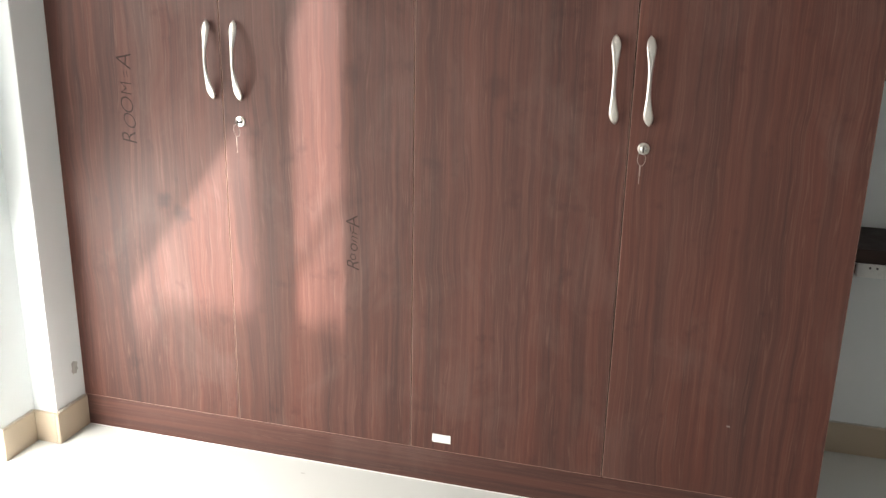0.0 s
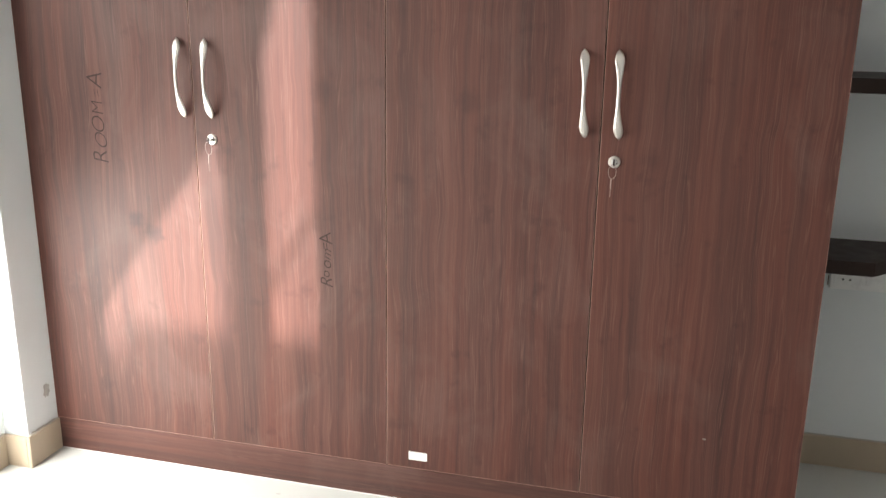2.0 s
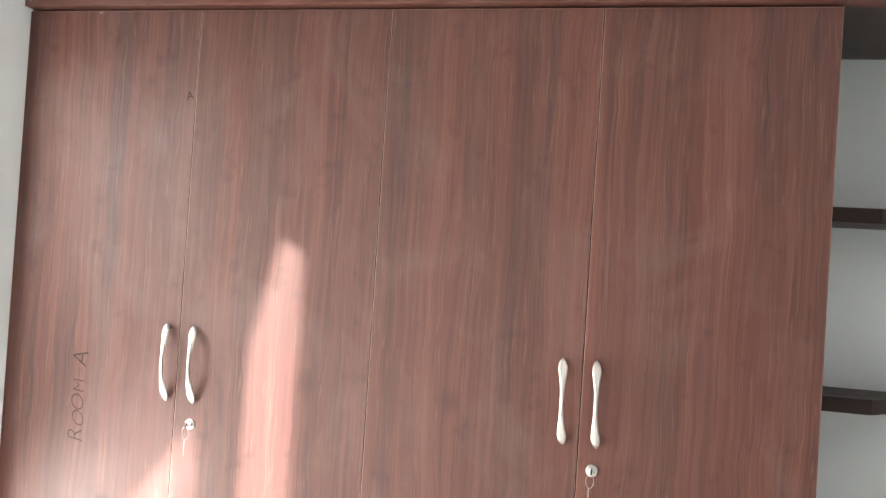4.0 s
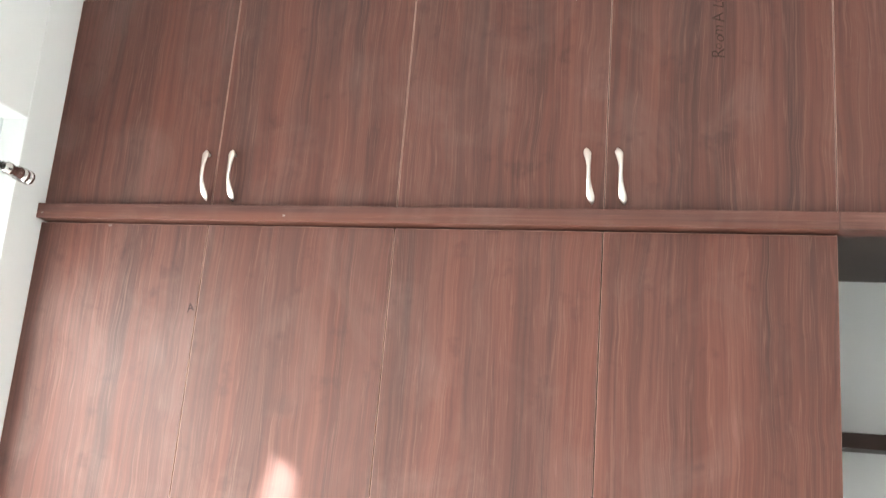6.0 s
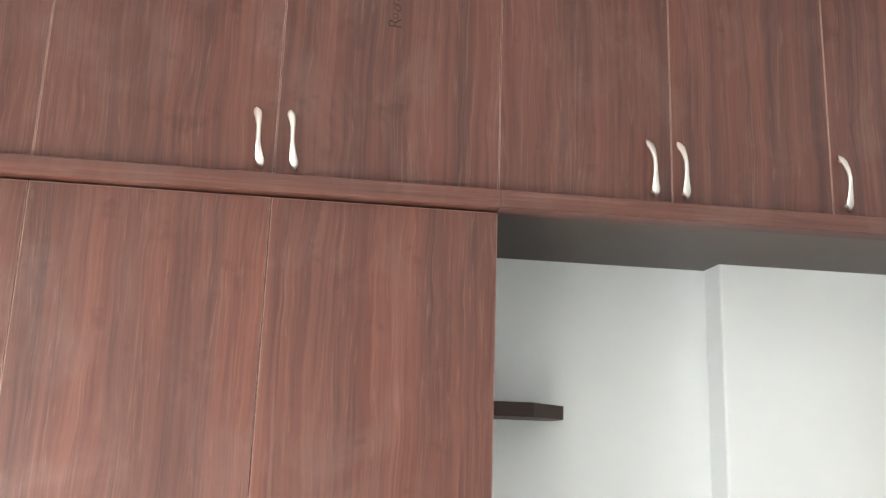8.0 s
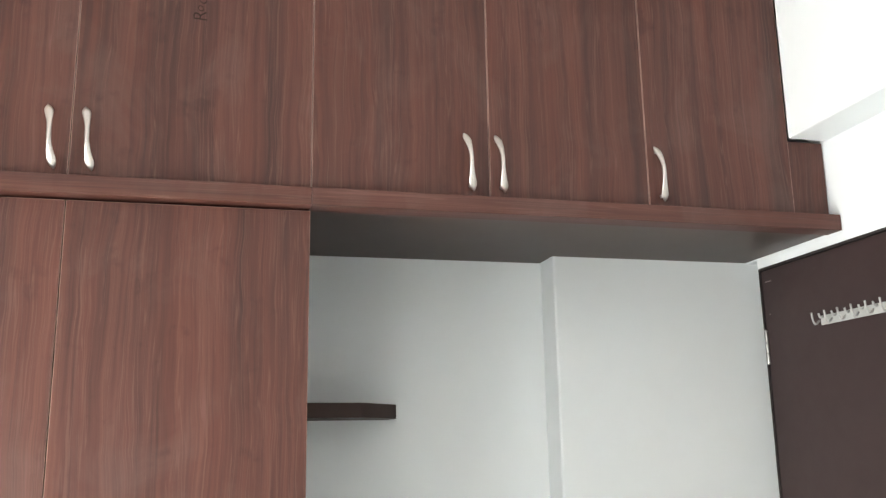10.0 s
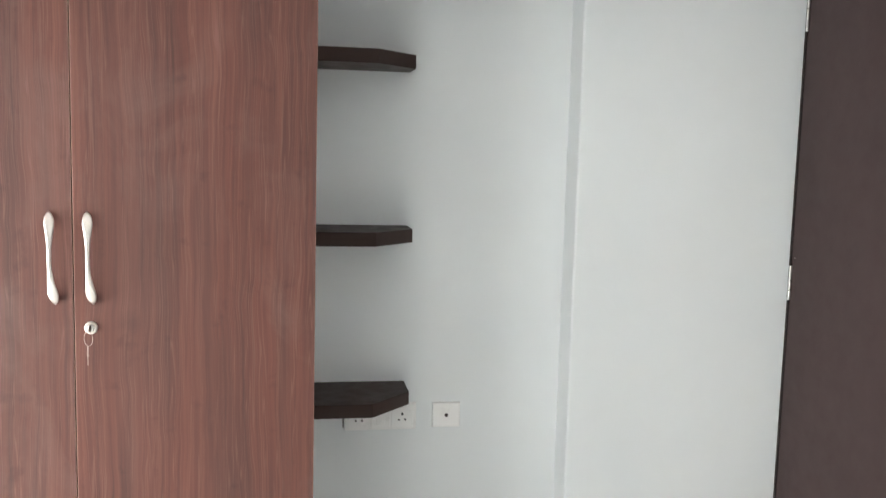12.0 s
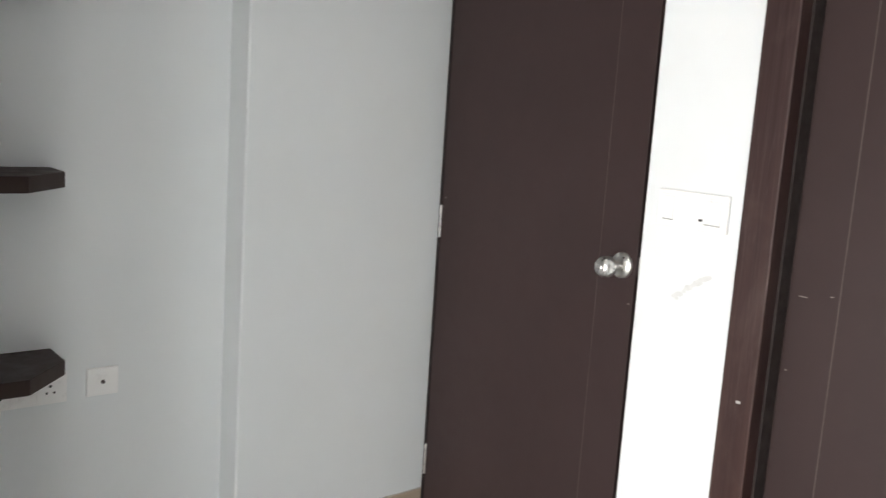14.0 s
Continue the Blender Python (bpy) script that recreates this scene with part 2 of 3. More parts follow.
def slab(a, b, bevel=0.0, segments=1, bm=None):
    """A box between two corners with softened edges."""
    bm = bm or bmesh.new()
    made = bmesh.ops.create_cube(bm, size=1)["verts"]
    for v in made:
        v.co = [a[i] + (v.co[i] + 0.5) * (b[i] - a[i]) for i in range(3)]
    if bevel:
        edges = list({e for v in made for e in v.link_edges})
        bmesh.ops.bevel(bm, geom=edges, offset=bevel, segments=segments, profile=0.5, affect="EDGES")
    return bm


def prism(points, z0, z1, bevel=0.0):
    """An upright prism over a plan outline."""
    bm = bmesh.new()
    f = bm.faces.new([bm.verts.new((x, y, z0)) for x, y in points])
    ext = bmesh.ops.extrude_face_region(bm, geom=[f])["geom"]
    for v in ext:
        if isinstance(v, bmesh.types.BMVert):
            v.co.z = z1
    bmesh.ops.recalc_face_normals(bm, faces=bm.faces)
    if bevel:
        bmesh.ops.bevel(bm, geom=list(bm.edges), offset=bevel, segments=1, affect="EDGES")
    return bm


def lathe(profile, origin, axis, steps=28, bm=None):
    """Turn (radius, along) pairs round an axis."""
    bm = bm or bmesh.new()
    axis = Vector(axis).normalized()
    u = axis.orthogonal().normalized()
    w = axis.cross(u)
    rings = []
    for r, d in profile:
        base = Vector(origin) + axis * d
        rings.append([bm.verts.new(base + (u * math.cos(q) + w * math.sin(q)) * max(r, 1e-5)) for q in (2 * math.pi * k / steps for k in range(steps))])
    for a, b in zip(rings, rings[1:]):
        for k in range(steps):
            f = bm.faces.new((a[k], a[(k + 1) % steps], b[(k + 1) % steps], b[k]))
            f.smooth = True
    bm.faces.new(rings[0][::-1])
    bm.faces.new(rings[-1])
    bmesh.ops.recalc_face_normals(bm, faces=bm.faces)
    return bm


def tube(path, radius, steps=10, bm=None, closed=False):
    """A round wire along points."""
    bm = bm or bmesh.new()
    pts = [Vector(p) for p in path]
    n = len(pts)
    rings = []
    for i, p in enumerate(pts):
        nxt, prv = (pts[(i + 1) % n], pts[i - 1]) if closed else (pts[min(i + 1, n - 1)], pts[max(i - 1, 0)])
        d = (nxt - prv).normalized()
        u = d.cross(Vector((0.13, 0.97, 0.2))).normalized()
        w = d.cross(u)
        rings.append([bm.verts.new(p + (u * math.cos(q) + w * math.sin(q)) * radius) for q in (2 * math.pi * k / steps for k in range(steps))])
    pairs = list(zip(rings, rings[1:])) + ([(rings[-1], rings[0])] if closed else [])
    for a, b in pairs:
        for k in range(steps):
            bm.faces.new((a[k], a[(k + 1) % steps], b[(k + 1) % steps], b[k])).smooth = True
    if not closed:
        bm.faces.new(rings[0][::-1])
        bm.faces.new(rings[-1])
    bmesh.ops.recalc_face_normals(bm, faces=bm.faces)
    return bm


def part(name, bm, mat, parent, label=""):
    ob = new(name, mesh_of(bm, name, mat))
    ob.parent = parent
    base = parent.matrix_world if not parent.parent else Matrix(parent["world"])
    ob.matrix_parent_inverse = base.inverted()
    ob["world"] = [list(r) for r in Matrix.Identity(4)]
    if label:
        tagged(ob, label)
    return ob


def thing(name, at, label, category, group=""):
    ob = new(name)
    ob.empty_display_size = 0.1
    ob.location = at
    ob.matrix_world = Matrix.Translation(at)
    return tagged(ob, label, category, group)


def solid(name, bm, mat, label, category, group="", kind=""):
    return tagged(new(name, mesh_of(bm, name, mat)), label, category, group, kind)


def setting(name, bm, mat, label="", category=""):
    return tagged(new(name, mesh_of(bm, name, mat)), label, category or name.split("_")[0], "", "structure")


# ---- the room ----
W, CEIL, BACK, COLY = 3.55, 2.808, 0.541, 0.434      # right wall, ceiling, niche wall, column face
BEAM, BEAMX = 2.36, 3.432                           # underside of beams, face of the beam by the right wall
REC = -0.08                                         # recessed wall under the left beam
REAR = REAR_WALL
setting("floor", slab((-0.5, REAR - 0.2, -0.12), (W + 0.3, 0.8, 0)), M_FLOOR, "glossy off-white vitrified tile floor with faint dust", "floor")
setting("ceiling", slab((-0.4, REAR - 0.2, CEIL), (W + 0.3, 0.8, CEIL + 0.12)), M_CEIL, "plain white painted ceiling", "ceiling")
setting("wall_north", slab((-0.3, BACK, 0), (2.90, BACK + 0.2, CEIL)), M_WALL, "smooth white painted niche wall", "wall")
setting("wall_north_column", slab((2.90, COLY, 0), (W + 0.2, BACK + 0.2, CEIL), 0.007, 3), M_WALL, "white painted column face beside the niche", "wall")
setting("wall_west_column", slab((-0.3, -0.131, 0), (0, BACK, CEIL), 0.003, 2), M_WALL, "white painted column beside the wardrobe", "wall")
setting("wall_west_beam", slab((-0.3, REAR, BEAM), (0, -0.131, CEIL), 0.003), M_WALL, "white painted beam over the recessed window wall", "wall")
D0, D1 = -0.275, -1.100                             # balcony doorway
W0, W1 = -1.575, -2.335                                # window, unseen, added for side light
V0, V1 = -3.20, -4.60                              # second window, unseen, added for its lamp
for name, a, b in (("wall_west", (-0.23, D0, 0), (REC, -0.131, BEAM)),
                   ("wall_west_pier", (-0.23, W0, 0), (REC, D1, BEAM)),
                   ("wall_west_head", (-0.23, D1, 2.12), (REC, D0, BEAM)),
                   ("wall_west_sill", (-0.23, W1, 0), (REC, W0, 0.15)),
                   ("wall_west_lintel", (-0.23, W1, 1.9), (REC, W0, BEAM)),
                   ("wall_west_pier_far", (-0.23, V0, 0), (REC, W1, BEAM)),
                   ("wall_west_sill_far", (-0.23, V1, 0), (REC, V0, 0.15)),
                   ("wall_west_lintel_far", (-0.23, V1, 1.9), (REC, V0, BEAM)),
                   ("wall_west_end", (-0.23, REAR, 0), (REC, V1, BEAM))):
    setting(name, slab(a, b), M_WALL, "white painted wall recessed under a beam", "wall")
setting("wall_south", slab((-0.23, REAR - 0.2, 0), (W + 0.2, REAR, CEIL)), M_REAR_DIM, "unseen taupe rear wall, kept dark to cut door sheen", "wall")

# right wall with two door openings
E0, E1, EZ = 0.372, -0.436, 2.072
F0, F1, FZ = -0.730, -1.60, 2.10
for name, a, b in (("wall_east", (W + 0.08, E0, 0), (W + 0.15, COLY, 2.10)),
                   ("wall_east_upper", (W, E0, 2.10), (W + 0.15, COLY, CEIL)),
                   ("wall_east_head", (W, E1, EZ), (W + 0.15, E0, CEIL)),
                   ("wall_east_pier", (W, F0, 0), (W + 0.15, E1, CEIL)),
                   ("wall_east_head_far", (W, F1, FZ), (W + 0.15, F0, CEIL)),
                   ("wall_east_end", (W, REAR, 0), (W + 0.15, F1, CEIL))):
    setting(name, slab(a, b), M_WALL, "white painted wall beside the doors", "wall")
# added sheet behind the openings, its dark colour stands for the shade there
setting("wall_east_closing", slab((W + 0.16, REAR, 0), (W + 0.2, COLY, CEIL)), M_GAP_SHADE, "added dark sheet closing the door openings", "wall")
setting("wall_east_beam", slab((BEAMX, REAR, BEAM), (W, -0.002, CEIL), 0.003), M_WALL, "white painted ceiling beam along the wall", "wall")


# tiled skirting, 100 mm high
def skirting(name, runs):
    base = setting(name, slab(*runs[0][0], 0.0025), M_SKIRT, "beige ceramic skirting tiles along the wall", "baseboard")
    for (a, b) in runs[0][1:]:
        part("tile", slab(a, b, 0.0025), M_SKIRT, base)
    return base


skirting("baseboard", [[((2.136, BACK - 0.011, 0), (2.62, BACK, 0.098)), ((2.622, BACK - 0.011, 0), (2.889, BACK, 0.098))]])
skirting("baseboard_column", [[((2.889, COLY - 0.011, 0), (3.22, COLY, 0.099)), ((3.222, COLY - 0.011, 0), (W + 0.078, COLY, 0.099)), ((2.889, COLY, 0), (2.90, BACK - 0.011, 0.099))]])
skirting("baseboard_left", [[((0, -0.142, 0), (0.011, -0.0008, 0.1)), ((REC, -0.142, 0), (0.0, -0.131, 0.1)), ((REC, D0, 0), (REC + 0.011, -0.142, 0.1))]])
skirting("baseboard_right", [[((W - 0.011, F0, 0), (W, E1, 0.1))]])
# ragged mortar along the top of the skirting
def mortar(name, a, b, n, seed):
    rng = random.Random(seed)
    bm = bmesh.new()
    a, b = Vector(a), Vector(b)
    for k in range(n):
        p, q = a.lerp(b, k / n), a.lerp(b, (k + 1) / n)
        hgt = 0.0012 + 0.0026 * rng.random()
        dep = 0.002 + 0.004 * rng.random()
        lo, hi = [min(p[i], q[i]) for i in range(3)], [max(p[i], q[i]) for i in range(3)]
        for i in range(2):
            if hi[i] - lo[i] < 1e-6:
                lo[i] -= dep
                hi[i] += dep
        slab((lo[0], lo[1], lo[2] - 0.001), (hi[0], hi[1], lo[2] + hgt), 0, 1, bm)
    return setting(name, bm, M_GROUT, "uneven grey mortar line on the skirting", "trim")


mortar("trim_mortar", (2.14, BACK, 0.098), (2.89, BACK, 0.098), 60, 3)
mortar("trim_mortar_column", (2.90, COLY, 0.099), (W + 0.07, COLY, 0.099), 54, 4)
mortar("trim_mortar_left", (0.003, -0.13, 0.1), (0.003, -0.003, 0.1), 14, 5)
mortar("trim_mortar_recess", (REC, -0.27, 0.1), (REC, -0.14, 0.1), 12, 6)

# faint tile joints in the floor
joints = bmesh.new()
for xj in (0.37, 1.57, 2.77):
    slab((xj - 0.0007, REAR, 0), (xj + 0.0007, BACK, 0.0003), 0, 1, joints)
for yj in (-0.66, -1.86, -3.06, -4.26, -5.46):
    slab((-0.08, yj - 0.0007, 0), (W, yj + 0.0007, 0.0004), 0, 1, joints)
setting("floor_joints", joints, M_JOINT, "hairline grout joints of the floor tiles", "floor")

setting("trim_caulk", slab((0.012, -0.0035, 0), (2.133, -0.0005, 0.0022), 0.0006), M_PAPER, "white caulk line between plinth and floor", "trim")

# doorway mullion set to split the sun patch, window transoms, added sun-blocking slab
setting("door_3", slab((-0.20, -0.860, 0.0), (-0.12, -0.800, 2.12), 0.004), M_ALU, "white aluminium mullion of the open balcony door", "door")
setting("window_1", slab((-0.18, W1, 1.02), (-0.13, W0, 1.06), 0.004), M_ALU, "white aluminium transom of an added, unseen window", "window")
setting("window_2", slab((-0.18, V1, 1.02), (-0.13, V0, 1.06), 0.004), M_ALU, "white aluminium transom of an added, unseen window", "window")
setting("balcony_slab", slab((-3.2, -1.80, 2.62), (-0.3, 1.2, 2.76)), M_SLAB, "unseen slab added to block high sun", "slab")
# unseen walls added to block the sun, lower away from the room
setting("balcony_end_wall", slab((-1.35, -2.75, -0.02), (-0.23, -2.6, 2.76)), M_SLAB, "unseen wall added to block the sun", "wall")
setting("yard_wall", slab((-2.10, -5.05, -3.0), (-0.23, -4.9, 3.0)), M_SLAB, "unseen wall added to keep sun out of the far window", "wall")
setting("balcony_parapet", slab((-2.34, -2.75, -0.02), (-1.351, -2.6, 2.0)), M_SLAB, "unseen wall added to cut the sun patch at its foot", "wall")
setting("balcony_parapet_low", slab((-3.2, -2.75, -0.02), (-2.341, -2.6, 1.9)), M_SLAB, "lower unseen wall added to shape the sun patch corner", "wall")
# unseen sheet and cord added outside the doorway to shape the sun patch
SHADE = [(-0.20, 0.30), (-0.44, 0.62), (-0.49, 0.754), (-0.64, 1.05), (-0.80, 1.34), (-0.93, 1.62), (-1.03, 1.87), (-1.12, 2.16), (-1.16, 2.45), (-0.20, 2.45)]
cloth = bmesh.new()
rows = [[cloth.verts.new((-0.30 - 0.012 * math.sin(38 * y) + dx, y, z)) for y, z in SHADE] for dx in (0.0, 0.006)]
cloth.faces.new(rows[0])
cloth.faces.new(rows[1][::-1])
for k in range(len(SHADE)):
    n = (k + 1) % len(SHADE)
    cloth.faces.new((rows[0][k], rows[1][k], rows[1][n], rows[0][n]))
bmesh.ops.triangulate(cloth, faces=[f for f in cloth.faces if len(f.verts) > 4])
bmesh.ops.recalc_face_normals(cloth, faces=cloth.faces)
setting("balcony_sunshade", cloth, M_SLAB, "unseen sheet added to cut the slanted edge of the sun patch", "sunshade")
setting("balcony_sunshade_cord", tube([(-0.30, -1.167, 1.51), (-0.27, -0.987, 1.15), (-0.26, -0.95, 0.94)], 0.0062, 8), M_SLAB, "unseen cord added to cast a thin line in the sun patch", "cord")
setting("ground", slab((-60, -60, -3.2), (60, 60, -3.0)), M_SLAB, "pale concrete yard outside", "ground")
setting("balcony_floor", slab((-3.2, -2.75, -0.25), (-0.5, 1.2, -0.02)), M_SLAB, "pale concrete balcony floor", "floor")


# ---- joinery ----
def handle_mesh(z0, z1, x, bend, curl, broad):
    """Bow handle with flat paddle ends, standing off a cabinet front at y = 0."""
    bm = bmesh.new()
    n, m = 30, 14
    rings = []
    for i in range(n + 1):
        u = i / n
        e = abs(2 * u - 1)
        wdt = 0.0050 + broad * max(0.0, 1 - abs(e - 0.76) / 0.56) ** 1.4
        sway = -bend * math.copysign(e ** curl, u - 0.5)
        tip = min(u, 1 - u) * (z1 - z0)
        if tip < 0.018:
            wdt *= math.sqrt(max(0.03, 1 - (1 - tip / 0.018) ** 2))
        thick = 0.0042 - 0.0012 * e
        if tip < 0.006:
            thick *= math.sqrt(max(0.05, 1 - (1 - tip / 0.006) ** 2))
        y = -0.0065 - 0.0275 * (math.sin(math.pi * min(1, max(0, u))) ** 0.9)
        z = z0 + (z1 - z0) * u
        ring = []
        for k in range(m):
            q = 2 * math.pi * k / m
            ring.append(bm.verts.new((x + sway + wdt * math.cos(q), y + thick * math.sin(q), z)))
        rings.append(ring)
    for a, b in zip(rings, rings[1:]):
        for k in range(m):
            bm.faces.new((a[k], a[(k + 1) % m], b[(k + 1) % m], b[k])).smooth = True
    bm.faces.new(rings[0][::-1])
    bm.faces.new(rings[-1])
    for zf in (z0 + 0.014, z1 - 0.014):
        lathe([(0.0045, 0), (0.0045, 0.012)], (x + (0.004 if zf < (z0 + z1) / 2 else -0.004), 0.001, zf), (0, -1, 0), 12, bm)
    bmesh.ops.recalc_face_normals(bm, faces=bm.faces)
    return bm


def cabinet_door(parent, x0, x1, z0, z1, label, hx=None, hz=None):
    """A laminate leaf with pale edge banding and its bow handle."""
    g, left, right, foot = (0.0014, 0.0013, 0.0009, 0.0015) if z0 < 1 else (0.0011, 0.0014, 0.0014, 0.001)
    leaf = part("door", slab((x0 + g + left, 0, z0 + g + foot), (x1 - g - right, 0.018, z1 - g - 0.001), 0.0004), M_WOOD, parent, label)
    for a, b in (((x0 + g, 0.0004, z0 + g), (x0 + g + left, 0.018, z1 - g)), ((x1 - g - right, 0.0004, z0 + g), (x1 - g, 0.018, z1 - g)),
                 ((x0 + g + left, 0.0004, z0 + g), (x1 - g - right, 0.018, z0 + g + foot)), ((x0 + g + left, 0.0004, z1 - g - 0.001), (x1 - g - right, 0.018, z1 - g))):
        part("edge_band", slab(a, b), M_EDGE, leaf, "pale edge banding")
    if hx is not None:
        part("handle", handle_mesh(hz[0], hz[1], hx, *((0.0055, 2.4, 0.0068) if z0 < 1 else (0.0105, 1.9, 0.0052))), M_NICKEL, leaf, "satin nickel bow handle")
    return leaf


def carcass(parent, x0, x1, z0, z1):
    d = 0.53
    part("side_panel", slab((x0 + 0.001, 0.02, z0), (x0 + 0.018, d, z1)), M_WOOD, parent)
    part("side_panel", slab((x1 - 0.018, 0.02, z0), (x1 - 0.001, d, z1)), M_WOOD, parent)
    part("front_rail", slab((x0 + 0.018, 0.021, z0), (x1 - 0.018, 0.035, z1)), M_GAP, parent)


LOWER = (1.045, 1.252)
UPPER = (2.161, 2.309)
D = 0.534
HX = (0.506, 0.585, 1.5605, 1.640)
leaves = []
for i, lab in ((0, "tall walnut laminate wardrobe with pencil writing on both doors"), (1, "tall walnut laminate wardrobe beside the shelves, key in lock")):
    unit = thing("wardrobe", (2 * i * D + D, 0.27, 0.0), lab, "wardrobe", "wardrobe units")
    carcass(unit, 2 * i * D, 2 * (i + 1) * D - 0.001, 0.1, 2.098)
    part("base", slab((2 * i * D + 0.03, 0.05, 0), (2 * (i + 1) * D - 0.03, 0.5, 0.0995)), M_GAP, unit)
    for k in (0, 1):
        j = 2 * i + k
        leaves.append(cabinet_door(unit, j * D, (j + 1) * D, 0.1, 2.0952, "walnut laminate door", HX[j], LOWER))
plinth = thing("plinth", (1.067, 0.009, 0.0), "walnut laminate plinth boards under the wardrobe", "plinth")
part("board", slab((0.0, 0.0, 0.0), (2.133, 0.018, 0.099), 0.0008), M_WOOD_X, plinth)
part("return_board", slab((2.115, 0.0185, 0.0), (2.133, 0.53, 0.099), 0.0008), M_WOOD_X, plinth)

LX = [0, 0.534, 1.068, 1.602, 2.136, 2.575, 3.004, 3.432]
LHX = (0.510, 0.590, 1.563, 1.641, 2.520, 2.600, 3.034)
loft_leaves = []
for a, b, lab in ((0, 2, "walnut laminate loft cabinet above the wardrobe"), (2, 4, "walnut laminate loft cabinet with white sticker and writing"),
                  (4, 6, "walnut laminate loft cabinet over the wall niche"), (6, 7, "narrow walnut laminate loft cabinet beside the beam")):
    unit = thing("loft_cabinet", ((LX[a] + LX[b]) / 2, 0.27, 2.143), lab, "cabinet", "loft cabinets")
    carcass(unit, LX[a], LX[b], 2.146, 2.800)
    for j in range(a, b):
        loft_leaves.append(cabinet_door(unit, LX[j], LX[j + 1], 2.146, 2.800, "walnut laminate loft door", LHX[j], UPPER))
solid("filler_panel", slab((3.435, 0.012, 2.145), (W - 0.004, 0.03, BEAM - 0.002), 0.0006), M_WOOD, "walnut laminate filler panel under the beam", "panel")
solid("ceiling_strip", slab((0.002, 0.006, 2.801), (3.434, 0.024, CEIL - 0.0005)), M_GAP, "dark strip closing the gap below the ceiling", "strip")
ledge = thing("ledge", (1.77, -0.01, 2.1), "walnut laminate ledge running below the loft cabinets", "ledge")
part("board", slab((0.003, -0.03, 2.1005), (2.135, 0.53, 2.1435), 0.001), M_WOOD_X, ledge)
part("board", slab((2.136, -0.03, 2.1005), (W - 0.002, 0.03, 2.1435), 0.001), M_WOOD_X, ledge)
solid("soffit_board", prism([(2.137, 0.0305), (W - 0.002, 0.0305), (W - 0.002, COLY - 0.001), (2.898, COLY - 0.001), (2.898, BACK - 0.001), (2.137, BACK - 0.001)], 2.1035, 2.1425, 0.0004),
      M_WENGE_GLOSS, "dark glossy laminate underside of the loft", "board")

# three corner shelves with a clipped front corner
for z in (0.676, 1.146, 1.629):
    solid("corner_shelf", prism([(2.134, BACK - 0.001), (2.134, 0.295), (2.302, 0.295), (2.417, 0.418), (2.417, BACK - 0.001)], z, z + 0.038, 0.0012), M_WENGE,
          "dark wenge laminate corner shelf with clipped corner", "shelf", "corner shelves")


# ---- locks and keys ----
def lock(leaf, x, z, turned):
    part("lock", lathe([(0.0145, 0), (0.0145, 0.002), (0.0130, 0.0040), (0.0098, 0.0042), (0.0092, 0.0030), (0.0, 0.0030)], (x, 0.0, z), (0, -1, 0), 24), M_NICKEL, leaf, "round nickel cam lock")
    part("cylinder", lathe([(0.0080, 0.003), (0.0080, 0.0052), (0.0072, 0.0058), (0.0, 0.0058)], (x, 0.0, z), (0, -1, 0), 20), M_STEEL, leaf, "steel lock cylinder")
    if turned:
        part("key", slab((x - 0.0016, -0.022, z - 0.0065), (x + 0.0016, -0.0058, z + 0.0065), 0.0006), M_DULL, leaf, "small dull key in the lock")
    else:
        part("key", slab((x - 0.0070, -0.022, z - 0.0016), (x + 0.0070, -0.0058, z + 0.0016), 0.0006), M_DULL, leaf, "small dull key in the lock")
        part("key_bow", slab((x - 0.0016, -0.024, z - 0.0075), (x + 0.0016, -0.0200, z + 0.0075), 0.0006), M_DULL, leaf, "small dull key bow")
    ring = [(x - 0.002 + 0.009 * math.sin(q) , -0.020 - 0.003 * math.cos(q), z - 0.021 + 0.017 * math.cos(q)) for q in (2 * math.pi * k / 24 for k in range(24))]
    part("key_ring", tube(ring, 0.0007, 6, None, True), M_KEY, leaf, "thin steel key ring")
    sp = slab((x - 0.0055, -0.019, z - 0.062), (x - 0.0025, -0.0175, z - 0.038), 0.0005)
    slab((x - 0.0048, -0.0188, z - 0.082), (x - 0.0034, -0.0177, z - 0.062), 0.0003, 1, sp)
    part("spare_key", sp, M_KEY, leaf, "spare key hanging from the ring")


lock(leaves[1], 0.584, 0.990, False)
lock(leaves[3], 1.638, 0.991, True)


# ---- writing, stickers and marks on the fronts ----
def lettering(text, x, z, size, turn, leaf, seed, pitch=0.62, thin=0.020):
    """Loose handwriting along a line: every letter a part, uneven in size and lean."""
    rng = random.Random(seed)
    widths = [pitch * (0.62 if c in "=- " else 1.15 if c in "Mm" else 1.0) * size for c in text]
    run = -sum(widths) / 2
    for c, wd in zip(text, widths):
        mid = run + wd / 2
        run += wd
        if c == " ":
            continue
        cu = bpy.data.curves.new("letter", "FONT")
        cu.body, cu.size, cu.shear = c, size * rng.uniform(0.88, 1.2) * (1.25 if c in "RA" else 1.0), rng.uniform(0.05, 0.4)
        cu.align_x, cu.align_y = "CENTER", "CENTER"
        cu.offset, cu.extrude = -thin * size, 0.0001
        ob = new("letter", cu)
        me = bpy.data.meshes.new_from_object(ob.evaluated_get(bpy.context.evaluated_depsgraph_get()))
        bpy.data.objects.remove(ob)
        me.transform(pose(x, -0.0004, z) @ pose(0, 0, 0, 90) @ pose(0, 0, 0, 0, 0, turn) @ pose(mid, rng.uniform(-0.06, 0.06) * size, 0, 0, 0, rng.uniform(-9, 9)))
        bm = bmesh.new()
        bm.from_mesh(me)
        part("letter", bm, M_INK, leaf, "handwritten dark pencil letter")


